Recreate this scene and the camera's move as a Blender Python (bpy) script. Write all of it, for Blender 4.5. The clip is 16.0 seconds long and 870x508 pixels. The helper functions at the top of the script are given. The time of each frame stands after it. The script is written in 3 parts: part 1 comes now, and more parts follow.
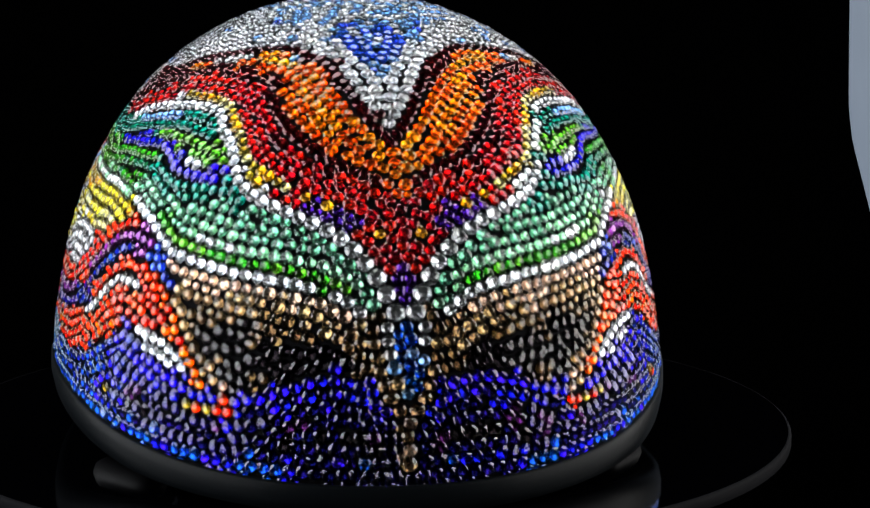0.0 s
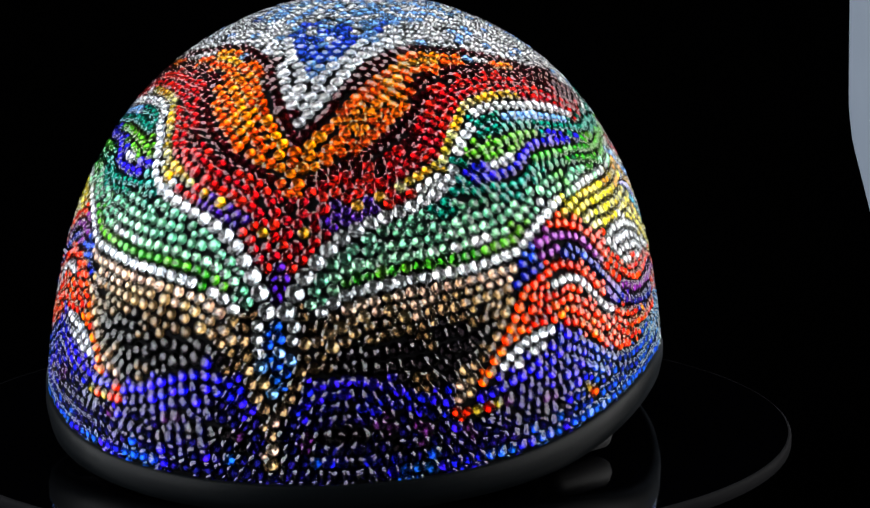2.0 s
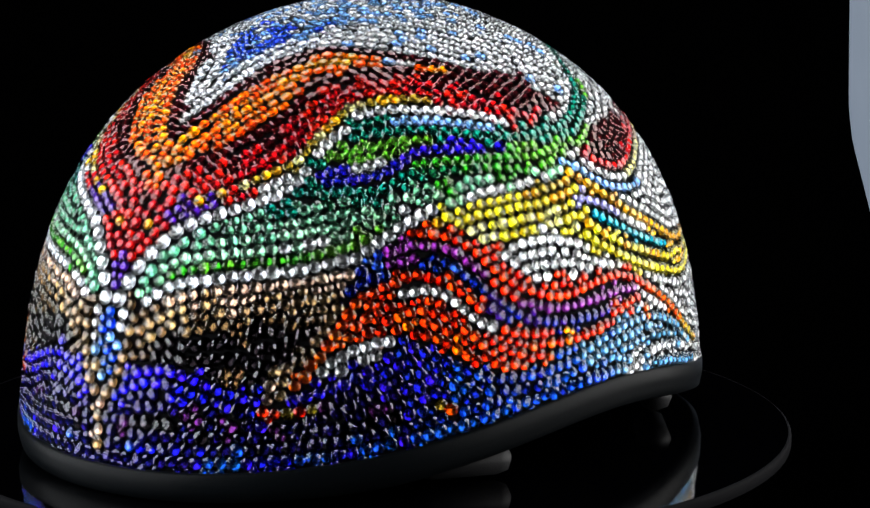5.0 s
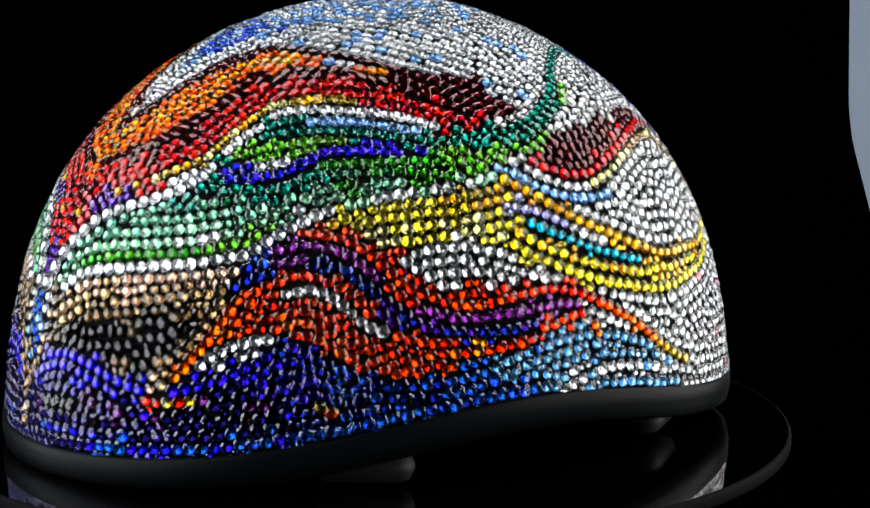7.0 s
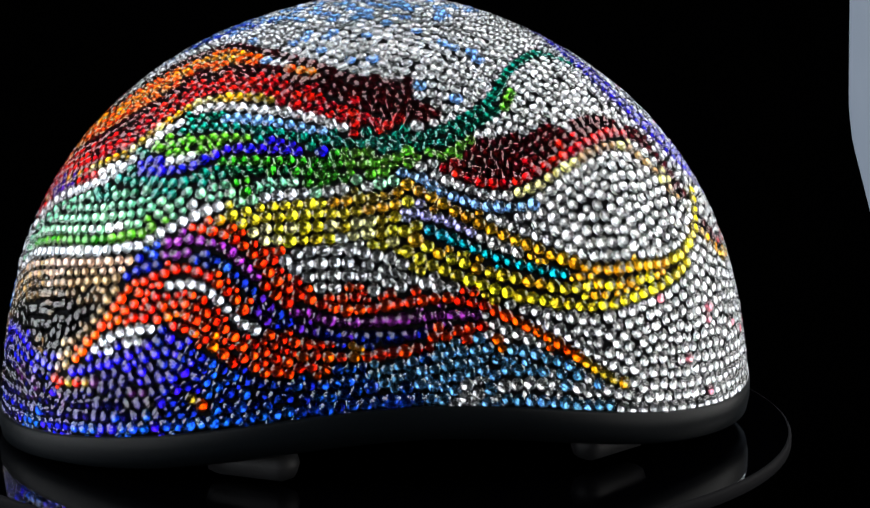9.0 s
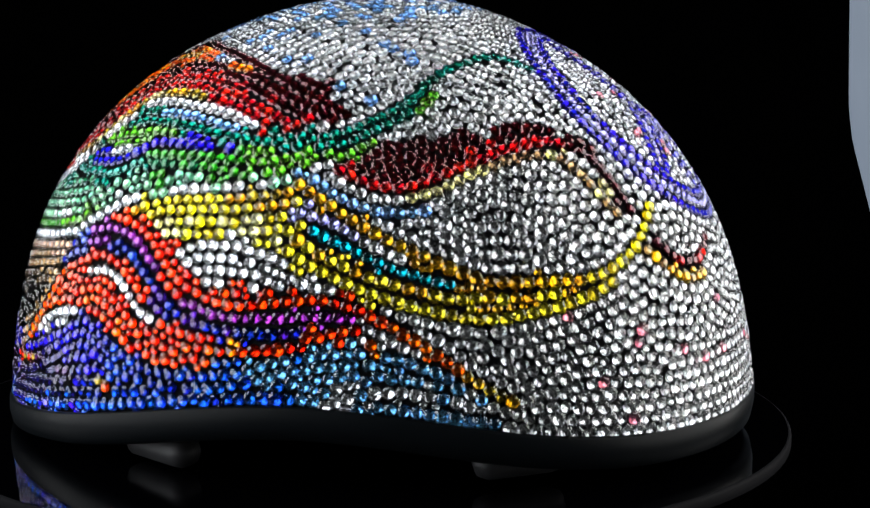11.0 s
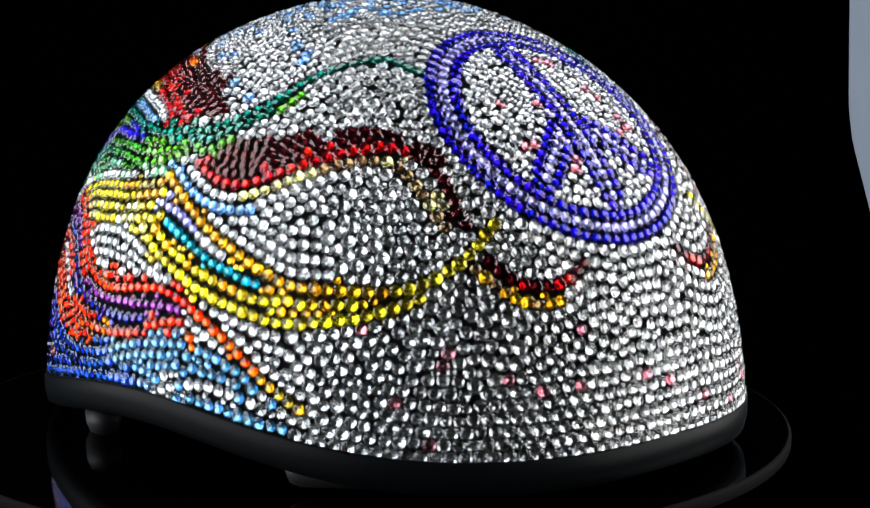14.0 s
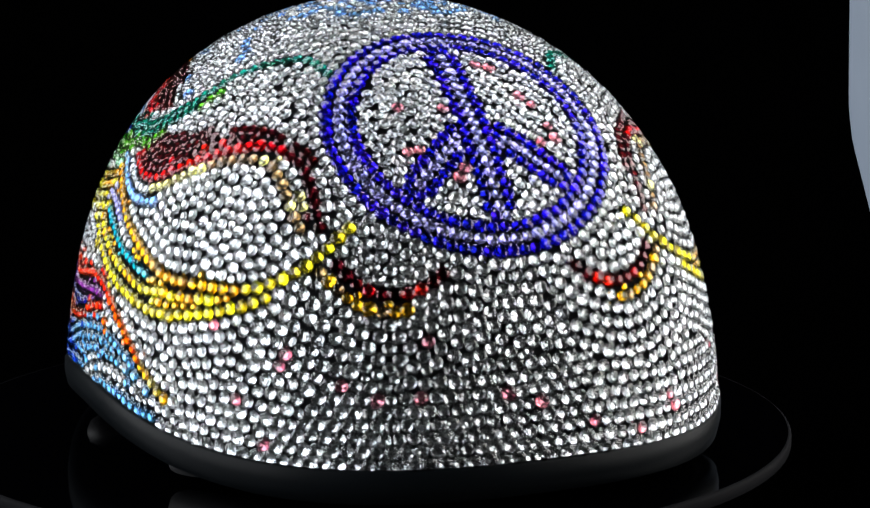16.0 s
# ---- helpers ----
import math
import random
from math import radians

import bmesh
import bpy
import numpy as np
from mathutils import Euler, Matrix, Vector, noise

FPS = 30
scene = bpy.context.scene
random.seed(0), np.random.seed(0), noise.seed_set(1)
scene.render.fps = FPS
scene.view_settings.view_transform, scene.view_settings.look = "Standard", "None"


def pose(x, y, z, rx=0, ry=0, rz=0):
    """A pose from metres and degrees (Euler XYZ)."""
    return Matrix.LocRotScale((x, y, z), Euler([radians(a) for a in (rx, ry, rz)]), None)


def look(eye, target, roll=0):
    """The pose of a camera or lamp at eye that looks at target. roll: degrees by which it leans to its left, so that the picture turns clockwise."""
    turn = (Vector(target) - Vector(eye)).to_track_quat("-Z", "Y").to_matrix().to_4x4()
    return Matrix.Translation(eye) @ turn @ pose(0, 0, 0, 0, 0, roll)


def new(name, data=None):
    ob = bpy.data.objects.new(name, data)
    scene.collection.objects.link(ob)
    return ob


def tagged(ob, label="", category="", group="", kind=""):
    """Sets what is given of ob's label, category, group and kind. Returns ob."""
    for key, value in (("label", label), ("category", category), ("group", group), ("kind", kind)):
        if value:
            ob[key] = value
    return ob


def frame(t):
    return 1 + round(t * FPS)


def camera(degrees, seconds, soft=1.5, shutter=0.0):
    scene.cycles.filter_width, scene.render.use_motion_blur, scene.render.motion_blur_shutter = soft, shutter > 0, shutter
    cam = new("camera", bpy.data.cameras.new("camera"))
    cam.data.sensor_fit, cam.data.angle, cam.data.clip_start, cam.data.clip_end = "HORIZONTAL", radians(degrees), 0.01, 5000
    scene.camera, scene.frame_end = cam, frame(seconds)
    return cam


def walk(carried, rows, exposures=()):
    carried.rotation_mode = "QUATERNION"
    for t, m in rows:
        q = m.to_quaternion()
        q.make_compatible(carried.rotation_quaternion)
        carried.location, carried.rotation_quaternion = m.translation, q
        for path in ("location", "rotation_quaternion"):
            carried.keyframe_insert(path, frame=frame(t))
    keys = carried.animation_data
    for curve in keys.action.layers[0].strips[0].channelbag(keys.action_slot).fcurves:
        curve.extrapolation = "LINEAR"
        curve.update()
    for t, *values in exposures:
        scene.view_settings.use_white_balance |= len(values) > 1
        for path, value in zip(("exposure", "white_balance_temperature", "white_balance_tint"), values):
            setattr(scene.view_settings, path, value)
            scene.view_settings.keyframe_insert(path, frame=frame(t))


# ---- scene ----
cam = camera(25.7, 16.0, soft=1.4)
EYE = pose(0, -0.678, 0.1667, 90 - 9.03, 0, -2.15)
walk(cam, [(0.0, EYE), (16.0, EYE)])

# the turntable's turn, degrees about its axis, time by time
TURNS = [(0, 7.06), (0.5, 2.6), (1, -1.79), (1.5, -6.75), (2, -11.46), (2.5, -15.92), (3, -20.55), (3.5, -25.51), (4, -30.15), (4.2, -32.02), (6.3, -51.48), (6.5, -53.41), (7, -58.81), (7.5, -64.23), (8, -69.58), (8.5, -75.38), (9, -80.91), (9.2, -82.92), (11.3, -106.57), (11.5, -108.8), (12, -114.23), (12.5, -119.61), (13, -125.15), (13.5, -130.85), (14, -135.53), (14.5, -140.66), (15, -146.06), (15.5, -151.18), (16, -157.54)]

# ---- light: a dark studio with soft lamps round the turntable ----
world = bpy.data.worlds.new("studio_dark")
scene.world = world
world.use_nodes = True
world.node_tree.nodes["Background"].inputs[0].default_value = (0.01, 0.012, 0.016, 1)
world.node_tree.nodes["Background"].inputs[1].default_value = 0.02


def soft_lamp(eye, target, w, h, watts, colour):
    data = bpy.data.lights.new("softbox_lamp", "AREA")
    data.shape, data.size, data.size_y, data.energy, data.color = "RECTANGLE", w, h, watts, colour
    ob = new("softbox_lamp", data)
    ob.matrix_world = look(eye, target)
    return ob


soft_lamp((-0.05, 0.42, 1.25), (0, 0, 0.1), 0.7, 0.7, 6.5, (0.97, 0.98, 0.98))
soft_lamp((-1.08, -0.22, 0.44), (0, 0, 0.10), 1.6, 1.2, 25.0, (0.93, 0.96, 0.99))
soft_lamp((1.1, -0.02, 0.44), (0, 0, 0.10), 1.5, 1.2, 20.5, (1.0, 0.99, 0.97))


# ---- materials ----
def material(name):
    m = bpy.data.materials.new(name)
    m.use_nodes = True
    t = m.node_tree
    return m, t, t.nodes["Principled BSDF"]


def plain(name, colour, rough, metal=0.0, grain=600.0, bump=0.05, spread=0.25, coat=0.0, shine=0.5):
    """A surface with fine grain, larger smudges and a little relief."""
    m, t, b = material(name)
    n, link = t.nodes, t.links.new
    co = n.new("ShaderNodeTexCoord")
    fine, broad = n.new("ShaderNodeTexNoise"), n.new("ShaderNodeTexNoise")
    fine.inputs["Scale"].default_value, broad.inputs["Scale"].default_value = grain, grain / 40
    fine.inputs["Detail"].default_value = 4
    for x in (fine, broad):
        link(co.outputs["Object"], x.inputs["Vector"])
    mix = n.new("ShaderNodeMix")
    mix.data_type = "RGBA"
    mix.inputs[6].default_value = (*[c * (1 - spread) for c in colour], 1)
    mix.inputs[7].default_value = (*[min(1, c * (1 + spread)) for c in colour], 1)
    link(broad.outputs["Fac"], mix.inputs[0])
    link(mix.outputs[2], b.inputs["Base Color"])
    r = n.new("ShaderNodeMapRange")
    r.inputs["To Min"].default_value, r.inputs["To Max"].default_value = max(0.02, rough * 0.75), min(1, rough * 1.25)
    link(broad.outputs["Fac"], r.inputs["Value"])
    link(r.outputs["Result"], b.inputs["Roughness"])
    bp = n.new("ShaderNodeBump")
    bp.inputs["Strength"].default_value, bp.inputs["Distance"].default_value = bump, 0.0004
    link(fine.outputs["Fac"], bp.inputs["Height"])
    link(bp.outputs["Normal"], b.inputs["Normal"])
    b.inputs["Metallic"].default_value, b.inputs["Coat Weight"].default_value = metal, coat
    b.inputs["Specular IOR Level"].default_value = shine
    return m


def crystal_material(name, colour, metal=0.93, rough=0.17):
    """The coloured foil at the back of a cut stone, a little uneven."""
    m, t, b = material(name)
    n, link = t.nodes, t.links.new
    co, info, geo = n.new("ShaderNodeTexCoord"), n.new("ShaderNodeObjectInfo"), n.new("ShaderNodeNewGeometry")
    add = n.new("ShaderNodeVectorMath")
    add.operation = "ADD"
    link(co.outputs["Object"], add.inputs[0])
    link(info.outputs["Random"], add.inputs[1])
    vor = n.new("ShaderNodeTexVoronoi")
    vor.inputs["Scale"].default_value = 1050
    link(add.outputs[0], vor.inputs["Vector"])
    # every stone a little lighter, darker or shifted
    both = n.new("ShaderNodeMath")
    both.operation = "ADD"
    link(geo.outputs["Random Per Island"], both.inputs[0])
    link(info.outputs["Random"], both.inputs[1])
    wrap = n.new("ShaderNodeMath")
    wrap.operation = "FRACT"
    link(both.outputs[0], wrap.inputs[0])
    hsv = n.new("ShaderNodeHueSaturation")
    hsv.inputs["Color"].default_value = (*colour, 1)
    for slot, lo, hi in (("Value", 0.7, 1.25), ("Hue", 0.488, 0.512)):
        r = n.new("ShaderNodeMapRange")
        r.inputs["To Min"].default_value, r.inputs["To Max"].default_value = lo, hi
        link(wrap.outputs[0], r.inputs["Value"])
        link(r.outputs["Result"], hsv.inputs[slot])
    link(hsv.outputs["Color"], b.inputs["Base Color"])
    # inner facets lean the mirror this way and that
    sub, mul, lean, unit = [n.new("ShaderNodeVectorMath") for _ in range(4)]
    sub.operation, mul.operation, lean.operation, unit.operation = "SUBTRACT", "SCALE", "ADD", "NORMALIZE"
    link(vor.outputs["Color"], sub.inputs[0])
    sub.inputs[1].default_value = (0.5, 0.5, 0.5)
    link(sub.outputs[0], mul.inputs[0])
    mul.inputs["Scale"].default_value = 0.25
    link(mul.outputs[0], lean.inputs[0])
    link(geo.outputs["Normal"], lean.inputs[1])
    link(lean.outputs[0], unit.inputs[0])
    link(unit.outputs[0], b.inputs["Normal"])
    b.inputs["Metallic"].default_value, b.inputs["Roughness"].default_value = metal, rough
    return m


def glass_material(name, colour):
    """Cut glass with a little of the stone's colour in its body."""
    m, t, b = material(name)
    top = max(colour)
    body = [0.97 * (c / top) ** 0.25 for c in colour]
    b.inputs["Transmission Weight"].default_value, b.inputs["IOR"].default_value = 1.0, 1.47
    b.inputs["Roughness"].default_value, b.inputs["Base Color"].default_value = 0.01, (*body, 1)
    b.inputs["Specular IOR Level"].default_value = 0.08
    return m


STONES = {
    "clear": ("clear", (0.70, 0.72, 0.74)), "white": ("opal white", (0.82, 0.85, 0.89)),
    "lightblue": ("light blue", (0.34, 0.58, 0.92)), "blue": ("cornflower blue", (0.08, 0.20, 0.80)),
    "maroon": ("dark garnet", (0.070, 0.004, 0.008)), "red": ("ruby red", (0.54, 0.010, 0.014)),
    "orange": ("amber orange", (0.90, 0.21, 0.004)), "tangerine": ("tangerine", (0.92, 0.39, 0.006)),
    "flame": ("flame red", (0.82, 0.075, 0.007)), "gold": ("golden yellow", (0.78, 0.50, 0.035)),
    "yellow": ("lemon yellow", (0.80, 0.72, 0.06)), "cream": ("pale jonquil", (0.78, 0.76, 0.42)),
    "olive": ("olive gold", (0.42, 0.34, 0.05)),
}
STONES.update({
    "teal": ("emerald teal", (0.008, 0.24, 0.19)),
    "emerald": ("dark emerald", (0.015, 0.16, 0.085)), "lime": ("peridot green", (0.17, 0.42, 0.05)),
    "green": ("fern green", (0.06, 0.30, 0.03)), "sage": ("erinite green", (0.22, 0.48, 0.35)),
    "mint": ("pale mint", (0.42, 0.72, 0.52)), "violet": ("deep violet", (0.09, 0.022, 0.28)),
    "purple": ("amethyst purple", (0.28, 0.06, 0.34)), "indigo": ("majestic indigo", (0.035, 0.018, 0.58)),
    "navy": ("dark indigo", (0.010, 0.007, 0.10)), "sapphire": ("sapphire blue", (0.013, 0.038, 0.30)),
    "capri": ("capri blue", (0.02, 0.14, 0.55)), "aqua": ("denim aqua", (0.19, 0.43, 0.66)),
    "lavender": ("tanzanite lavender", (0.50, 0.50, 0.84)), "peach": ("silk peach", (0.64, 0.48, 0.38)),
    "beige": ("light colorado beige", (0.42, 0.31, 0.18)), "smoky": ("smoky brown", (0.14, 0.095, 0.05)),
    "jet": ("jet black", (0.012, 0.010, 0.012)), "pink": ("light rose", (0.80, 0.40, 0.48)),
    "plum": ("dark plum", (0.10, 0.028, 0.13)), "turquoise": ("blue zircon", (0.01, 0.42, 0.52)),
})
SHELL = plain("black_gloss_shell", (0.006, 0.006, 0.007), 0.8, grain=300, shine=0.03)
RUBBER = plain("black_rubber_trim", (0.003, 0.004, 0.005), 0.40, grain=900, bump=0.08, shine=0.07)
WEB = plain("black_strap_webbing", (0.012, 0.012, 0.014), 0.6, grain=1500, bump=0.3)
TAB = plain("black_strap_plastic", (0.02, 0.02, 0.022), 0.22, grain=700)
ACRYLIC = plain("black_acrylic", (0.0004, 0.0004, 0.0007), 0.05, grain=200, bump=0.003)
EDGE = plain("satin_acrylic_edge", (0.005, 0.005, 0.006), 0.65, grain=500, bump=0.1, shine=0.025)
FABRIC = plain("black_studio_velvet", (0.0012, 0.0012, 0.0014), 0.95, grain=400, bump=0.2, shine=0.0)
TABLE = plain("black_table_velvet", (0.0012, 0.0012, 0.0014), 0.9, grain=300, shine=0.0)


# ---- helpers for meshes ----
def mesh(name, verts, faces, mats, smooth=False):
    me = bpy.data.meshes.new(name)
    me.from_pydata(verts, [], faces)
    for m in mats if isinstance(mats, (list, tuple)) else [mats]:
        me.materials.append(m)
    if smooth:
        me.polygons.foreach_set("use_smooth", [True] * len(me.polygons))
    me.update()
    return me


def part(name, me, parent, label=""):
    ob = new(name, me)
    ob.parent = parent
    return tagged(ob, label)


def lathe(profile, steps=128, caps=True):
    """Verts and faces of a profile of (radius, z) turned about z."""
    v, f = [], []
    for r, z in profile:
        v += [(r * math.cos(2 * math.pi * k / steps), r * math.sin(2 * math.pi * k / steps), z) for k in range(steps)]
    for i in range(len(profile) - 1):
        for k in range(steps):
            a, b = i * steps + k, i * steps + (k + 1) % steps
            f.append((a, b, b + steps, a + steps))
    if caps:
        f.append(tuple(range(steps))[::-1])
        f.append(tuple(range((len(profile) - 1) * steps, len(profile) * steps)))
    return v, f


def box(w, d, h, at=(0, 0, 0), bevel=0.0):
    bm = bmesh.new()
    bmesh.ops.create_cube(bm, size=1, matrix=Matrix.Translation(at) @ Matrix.Diagonal((w, d, h, 1)))
    if bevel:
        bmesh.ops.bevel(bm, geom=bm.edges[:], offset=bevel, segments=2, affect="EDGES", profile=0.5)
    return bm


def from_bm(name, bm, mat, smooth=False):
    me = bpy.data.meshes.new(name)
    bm.to_mesh(me)
    bm.free()
    me.materials.append(mat)
    if smooth:
        me.polygons.foreach_set("use_smooth", [True] * len(me.polygons))
    return me


# ---- setting: a black-draped studio ----
def slab(name, w, d, h, at, mat, label):
    return tagged(new(name, from_bm(name, box(w, d, h, at), mat)), label, "studio", kind="structure")


slab("floor", 6.0, 6.0, 0.1, (0, 0, -0.85), FABRIC, "black studio floor covered with dull dark cloth")
slab("ceiling", 6.0, 6.0, 0.1, (0, 0, 2.65), FABRIC, "black studio ceiling in deep shade")
slab("wall_north", 6.0, 0.1, 3.4, (0, 3.05, 0.9), FABRIC, "black cloth backdrop behind the turntable")
slab("wall_south", 6.0, 0.1, 3.4, (0, -3.05, 0.9), FABRIC, "black cloth wall of the dark studio")
slab("wall_east", 0.1, 6.2, 3.4, (3.05, 0, 0.9), FABRIC, "black cloth side wall of the dark studio")
slab("wall_west", 0.1, 6.2, 3.4, (-3.05, 0, 0.9), FABRIC, "black cloth side wall of the dark studio")


def plinth():
    thing = tagged(new("plinth"), "narrow black velvet plinth under the turntable", "plinth")
    thing.location = (0, 0, -0.8)
    part("column", from_bm("column", box(0.15, 0.15, 0.745, (0, 0, 0.3725), 0.004), TABLE), thing)
    part("top_plate", from_bm("top_plate", box(0.19, 0.19, 0.0155, (0, 0, 0.75275), 0.003), TABLE), thing)


def turntable():
    thing = tagged(new("turntable"), "round glossy black acrylic turntable on the table", "turntable")
    r = 0.1525
    v, f = lathe([(r - 0.004, -0.006), (r - 0.001, -0.0055), (r, -0.004), (r, -0.0006), (r - 0.0006, 0.0)], 192)
    part("disc", mesh("disc", v, f, ACRYLIC), thing, "polished black acrylic disc")
    v, f = lathe([(r + 0.0002, -0.0042), (r + 0.0004, -0.0036), (r + 0.0004, -0.0010), (r + 0.0001, -0.0003), (r - 0.0005, 0.0002), (r - 0.0008, 0.0002)], 192, False)
    part("edge_band", mesh("edge_band", v, f, EDGE, True), thing, "dull grey polished edge of the disc")
    # motor base
    v, f = lathe([(0.075, -0.0395), (0.08, -0.038), (0.08, -0.012), (0.06, -0.006)], 64)
    part("base", mesh("base", v, f, TABLE), thing)
    return thing


def octabox():
    """The soft lamp at the back, of which the lower edge comes into the picture."""
    thing = tagged(new("softbox"), "pale glowing octagonal softbox hanging beside the turntable", "softbox")
    m, t, b = material("lit_diffuser_cloth")
    n, link = t.nodes, t.links.new
    co, noise_, ramp = n.new("ShaderNodeTexCoord"), n.new("ShaderNodeTexNoise"), n.new("ShaderNodeValToRGB")
    noise_.inputs["Scale"].default_value = 9
    link(co.outputs["Object"], noise_.inputs["Vector"])
    ramp.color_ramp.elements[0].color, ramp.color_ramp.elements[1].color = (0.22, 0.31, 0.45, 1), (0.36, 0.47, 0.64, 1)
    link(noise_.outputs["Fac"], ramp.inputs[0])
    link(ramp.outputs["Color"], b.inputs["Emission Color"])
    b.inputs["Base Color"].default_value, b.inputs["Emission Strength"].default_value = (0.25, 0.25, 0.25, 1), 0.4
    b.inputs["Roughness"].default_value = 0.8
    R, soft_corner = 0.30, 9.0
    out = []
    for k in range(8):
        for u in np.linspace(-soft_corner, soft_corner, 7):
            mid = math.radians(k * 45 + 22.5)
            a = math.radians(k * 45 + 22.5 + u)
            # the corner drawn in to an arc
            flat = R * math.cos(math.radians(22.5)) / math.cos(math.radians(22.5 - abs(u)))
            arc = R * (0.972 + 0.004 * math.cos(math.radians(u * 5)))
            r = min(flat, arc)
            out.append((r * math.cos(a), r * math.sin(a)))
    n = len(out)
    v = [(x, y, 0) for x, y in out] + [(x * 0.985, y * 0.985, 0.010) for x, y in out] + [(x * 0.95, y * 0.95, 0.014) for x, y in out] + [(0, 0, 0.032)]
    f = [(i * n + k, i * n + (k + 1) % n, (i + 1) * n + (k + 1) % n, (i + 1) * n + k) for i in range(2) for k in range(n)]
    f += [(2 * n + k, 2 * n + (k + 1) % n, 3 * n) for k in range(n)]
    part("diffuser", mesh("diffuser", v, f, m, True), thing, "white diffuser cloth, lit from within")
    v = [(x, y, -0.001) for x, y in out] + [(x * 0.2, y * 0.2, -0.26) for x, y in out]
    f = [(n + k, n + (k + 1) % n, (k + 1) % n, k) for k in range(n)] + [tuple(range(n, 2 * n))]
    part("hood", mesh("hood", v, f, FABRIC), thing, "black cloth hood")
    v, f = lathe([(0.05, -0.42), (0.055, -0.41), (0.055, -0.27), (0.05, -0.26)], 32)
    for k in range(3):
        a = math.radians(k * 120 + 30)
        bm = box(0.5, 0.02, 0.02, (0.25, 0, 0), 0.004)
        bmesh.ops.transform(bm, matrix=Matrix.Translation((0, -0.92, -0.36)) @ Matrix.Rotation(-a, 4, "Y"), verts=bm.verts[:])
        part("stand_leg", from_bm("stand_leg", bm, TABLE), thing)
    part("stand_pole", from_bm("stand_pole", box(0.025, 0.90, 0.025, (0, -0.47, -0.36), 0.005), TABLE), thing, "black lamp stand pole")
    part("lamp_head", mesh("lamp_head", v, f, TABLE), thing)
    return thing


plinth()
disc = turntable()
soft = octabox()
SOFT_EYE, SOFT_AIM = (0.4725, 0.821, 0.115), (-0.5265, 0.788, 0.09)
soft.matrix_world = look(SOFT_EYE, SOFT_AIM) @ pose(0, 0, 0, 0, 180, 0)

# ---- the helmet: its surface about the point (0, Y0, 0) ----
AX, BF, BB, Y0, XP, XPB = 0.1104, 0.1406, 0.1302, 0.0102, 2.068, 2.235
PP, QQ, HH, Z0, PF, PB = 1.974, 3.441, 0.1993, -0.0472, -0.177, -0.372


def shell_value(p):
    x, y, z = np.abs(p[..., 0]) / AX, p[..., 1], np.maximum(p[..., 2] - Z0, 0) / HH
    ay = np.abs(y) / np.where(y < 0, BF, BB)
    xp = np.where(y < 0, XP, XPB)
    r = (x ** xp + ay ** xp + 1e-12) ** (1 / xp)
    w = ay ** 2 / (x ** 2 + ay ** 2 + 1e-9)
    return r ** (PP + np.where(y < 0, PF, PB) * w) + z ** QQ - 1


def surf(az, el):
    """Points of the outer surface; az in degrees from the brow round to the nape, el upward."""
    a, e = np.radians(np.asarray(az, float)), np.radians(np.asarray(el, float))
    d = np.stack([np.sin(a) * np.cos(e), -np.cos(a) * np.cos(e), np.sin(e)], -1)
    lo, hi = np.full(a.shape, 0.05), np.full(a.shape, 0.25)
    for _ in range(26):
        mid = (lo + hi) / 2
        inside = shell_value(d * mid[..., None]) < 0
        lo, hi = np.where(inside, mid, lo), np.where(inside, hi, mid)
    return d * lo[..., None]


TAB_A, TAB_E = np.arange(-180, 180.01, 1.0), np.arange(0, 90.01, 0.5)
RADII = np.linalg.norm(surf(*np.meshgrid(TAB_A, TAB_E, indexing="ij")), axis=-1)


def surf1(az, el):
    """The same for one point, out of a table."""
    az = (az + 180) % 360
    i, j = min(359, int(az)), max(0, min(179, int(el * 2)))
    u, w = az - i, el * 2 - j
    r = (RADII[i, j] * (1 - u) + RADII[i + 1, j] * u) * (1 - w) + (RADII[i, j + 1] * (1 - u) + RADII[i + 1, j + 1] * u) * w
    a, e = math.radians(az - 180), math.radians(el)
    return np.array([math.sin(a) * math.cos(e), -math.cos(a) * math.cos(e), math.sin(e)]) * r


def normals(p):
    h = 1e-4
    g = np.stack([shell_value(p + h * np.eye(3)[k]) - shell_value(p - h * np.eye(3)[k]) for k in range(3)], -1)
    return g / np.linalg.norm(g, axis=-1, keepdims=True)


RIM = (0.01775, -0.00208, -0.00706, -0.00177, 0.00155)


def rim_z(az):
    a = np.radians(az)
    return RIM[0] + RIM[1] * np.cos(a) + RIM[2] * np.cos(2 * a) + RIM[3] * np.cos(3 * a) + RIM[4] * np.cos(4 * a)


def rim_el(az):
    """The elevation at which the shell ends above the rubber trim."""
    az = np.asarray(az, float)
    el = np.full(az.shape, 6.0)
    for _ in range(6):
        p = surf(az, el)
        el = np.degrees(np.arctan2(rim_z(az), np.hypot(p[..., 0], p[..., 1])))
    return el


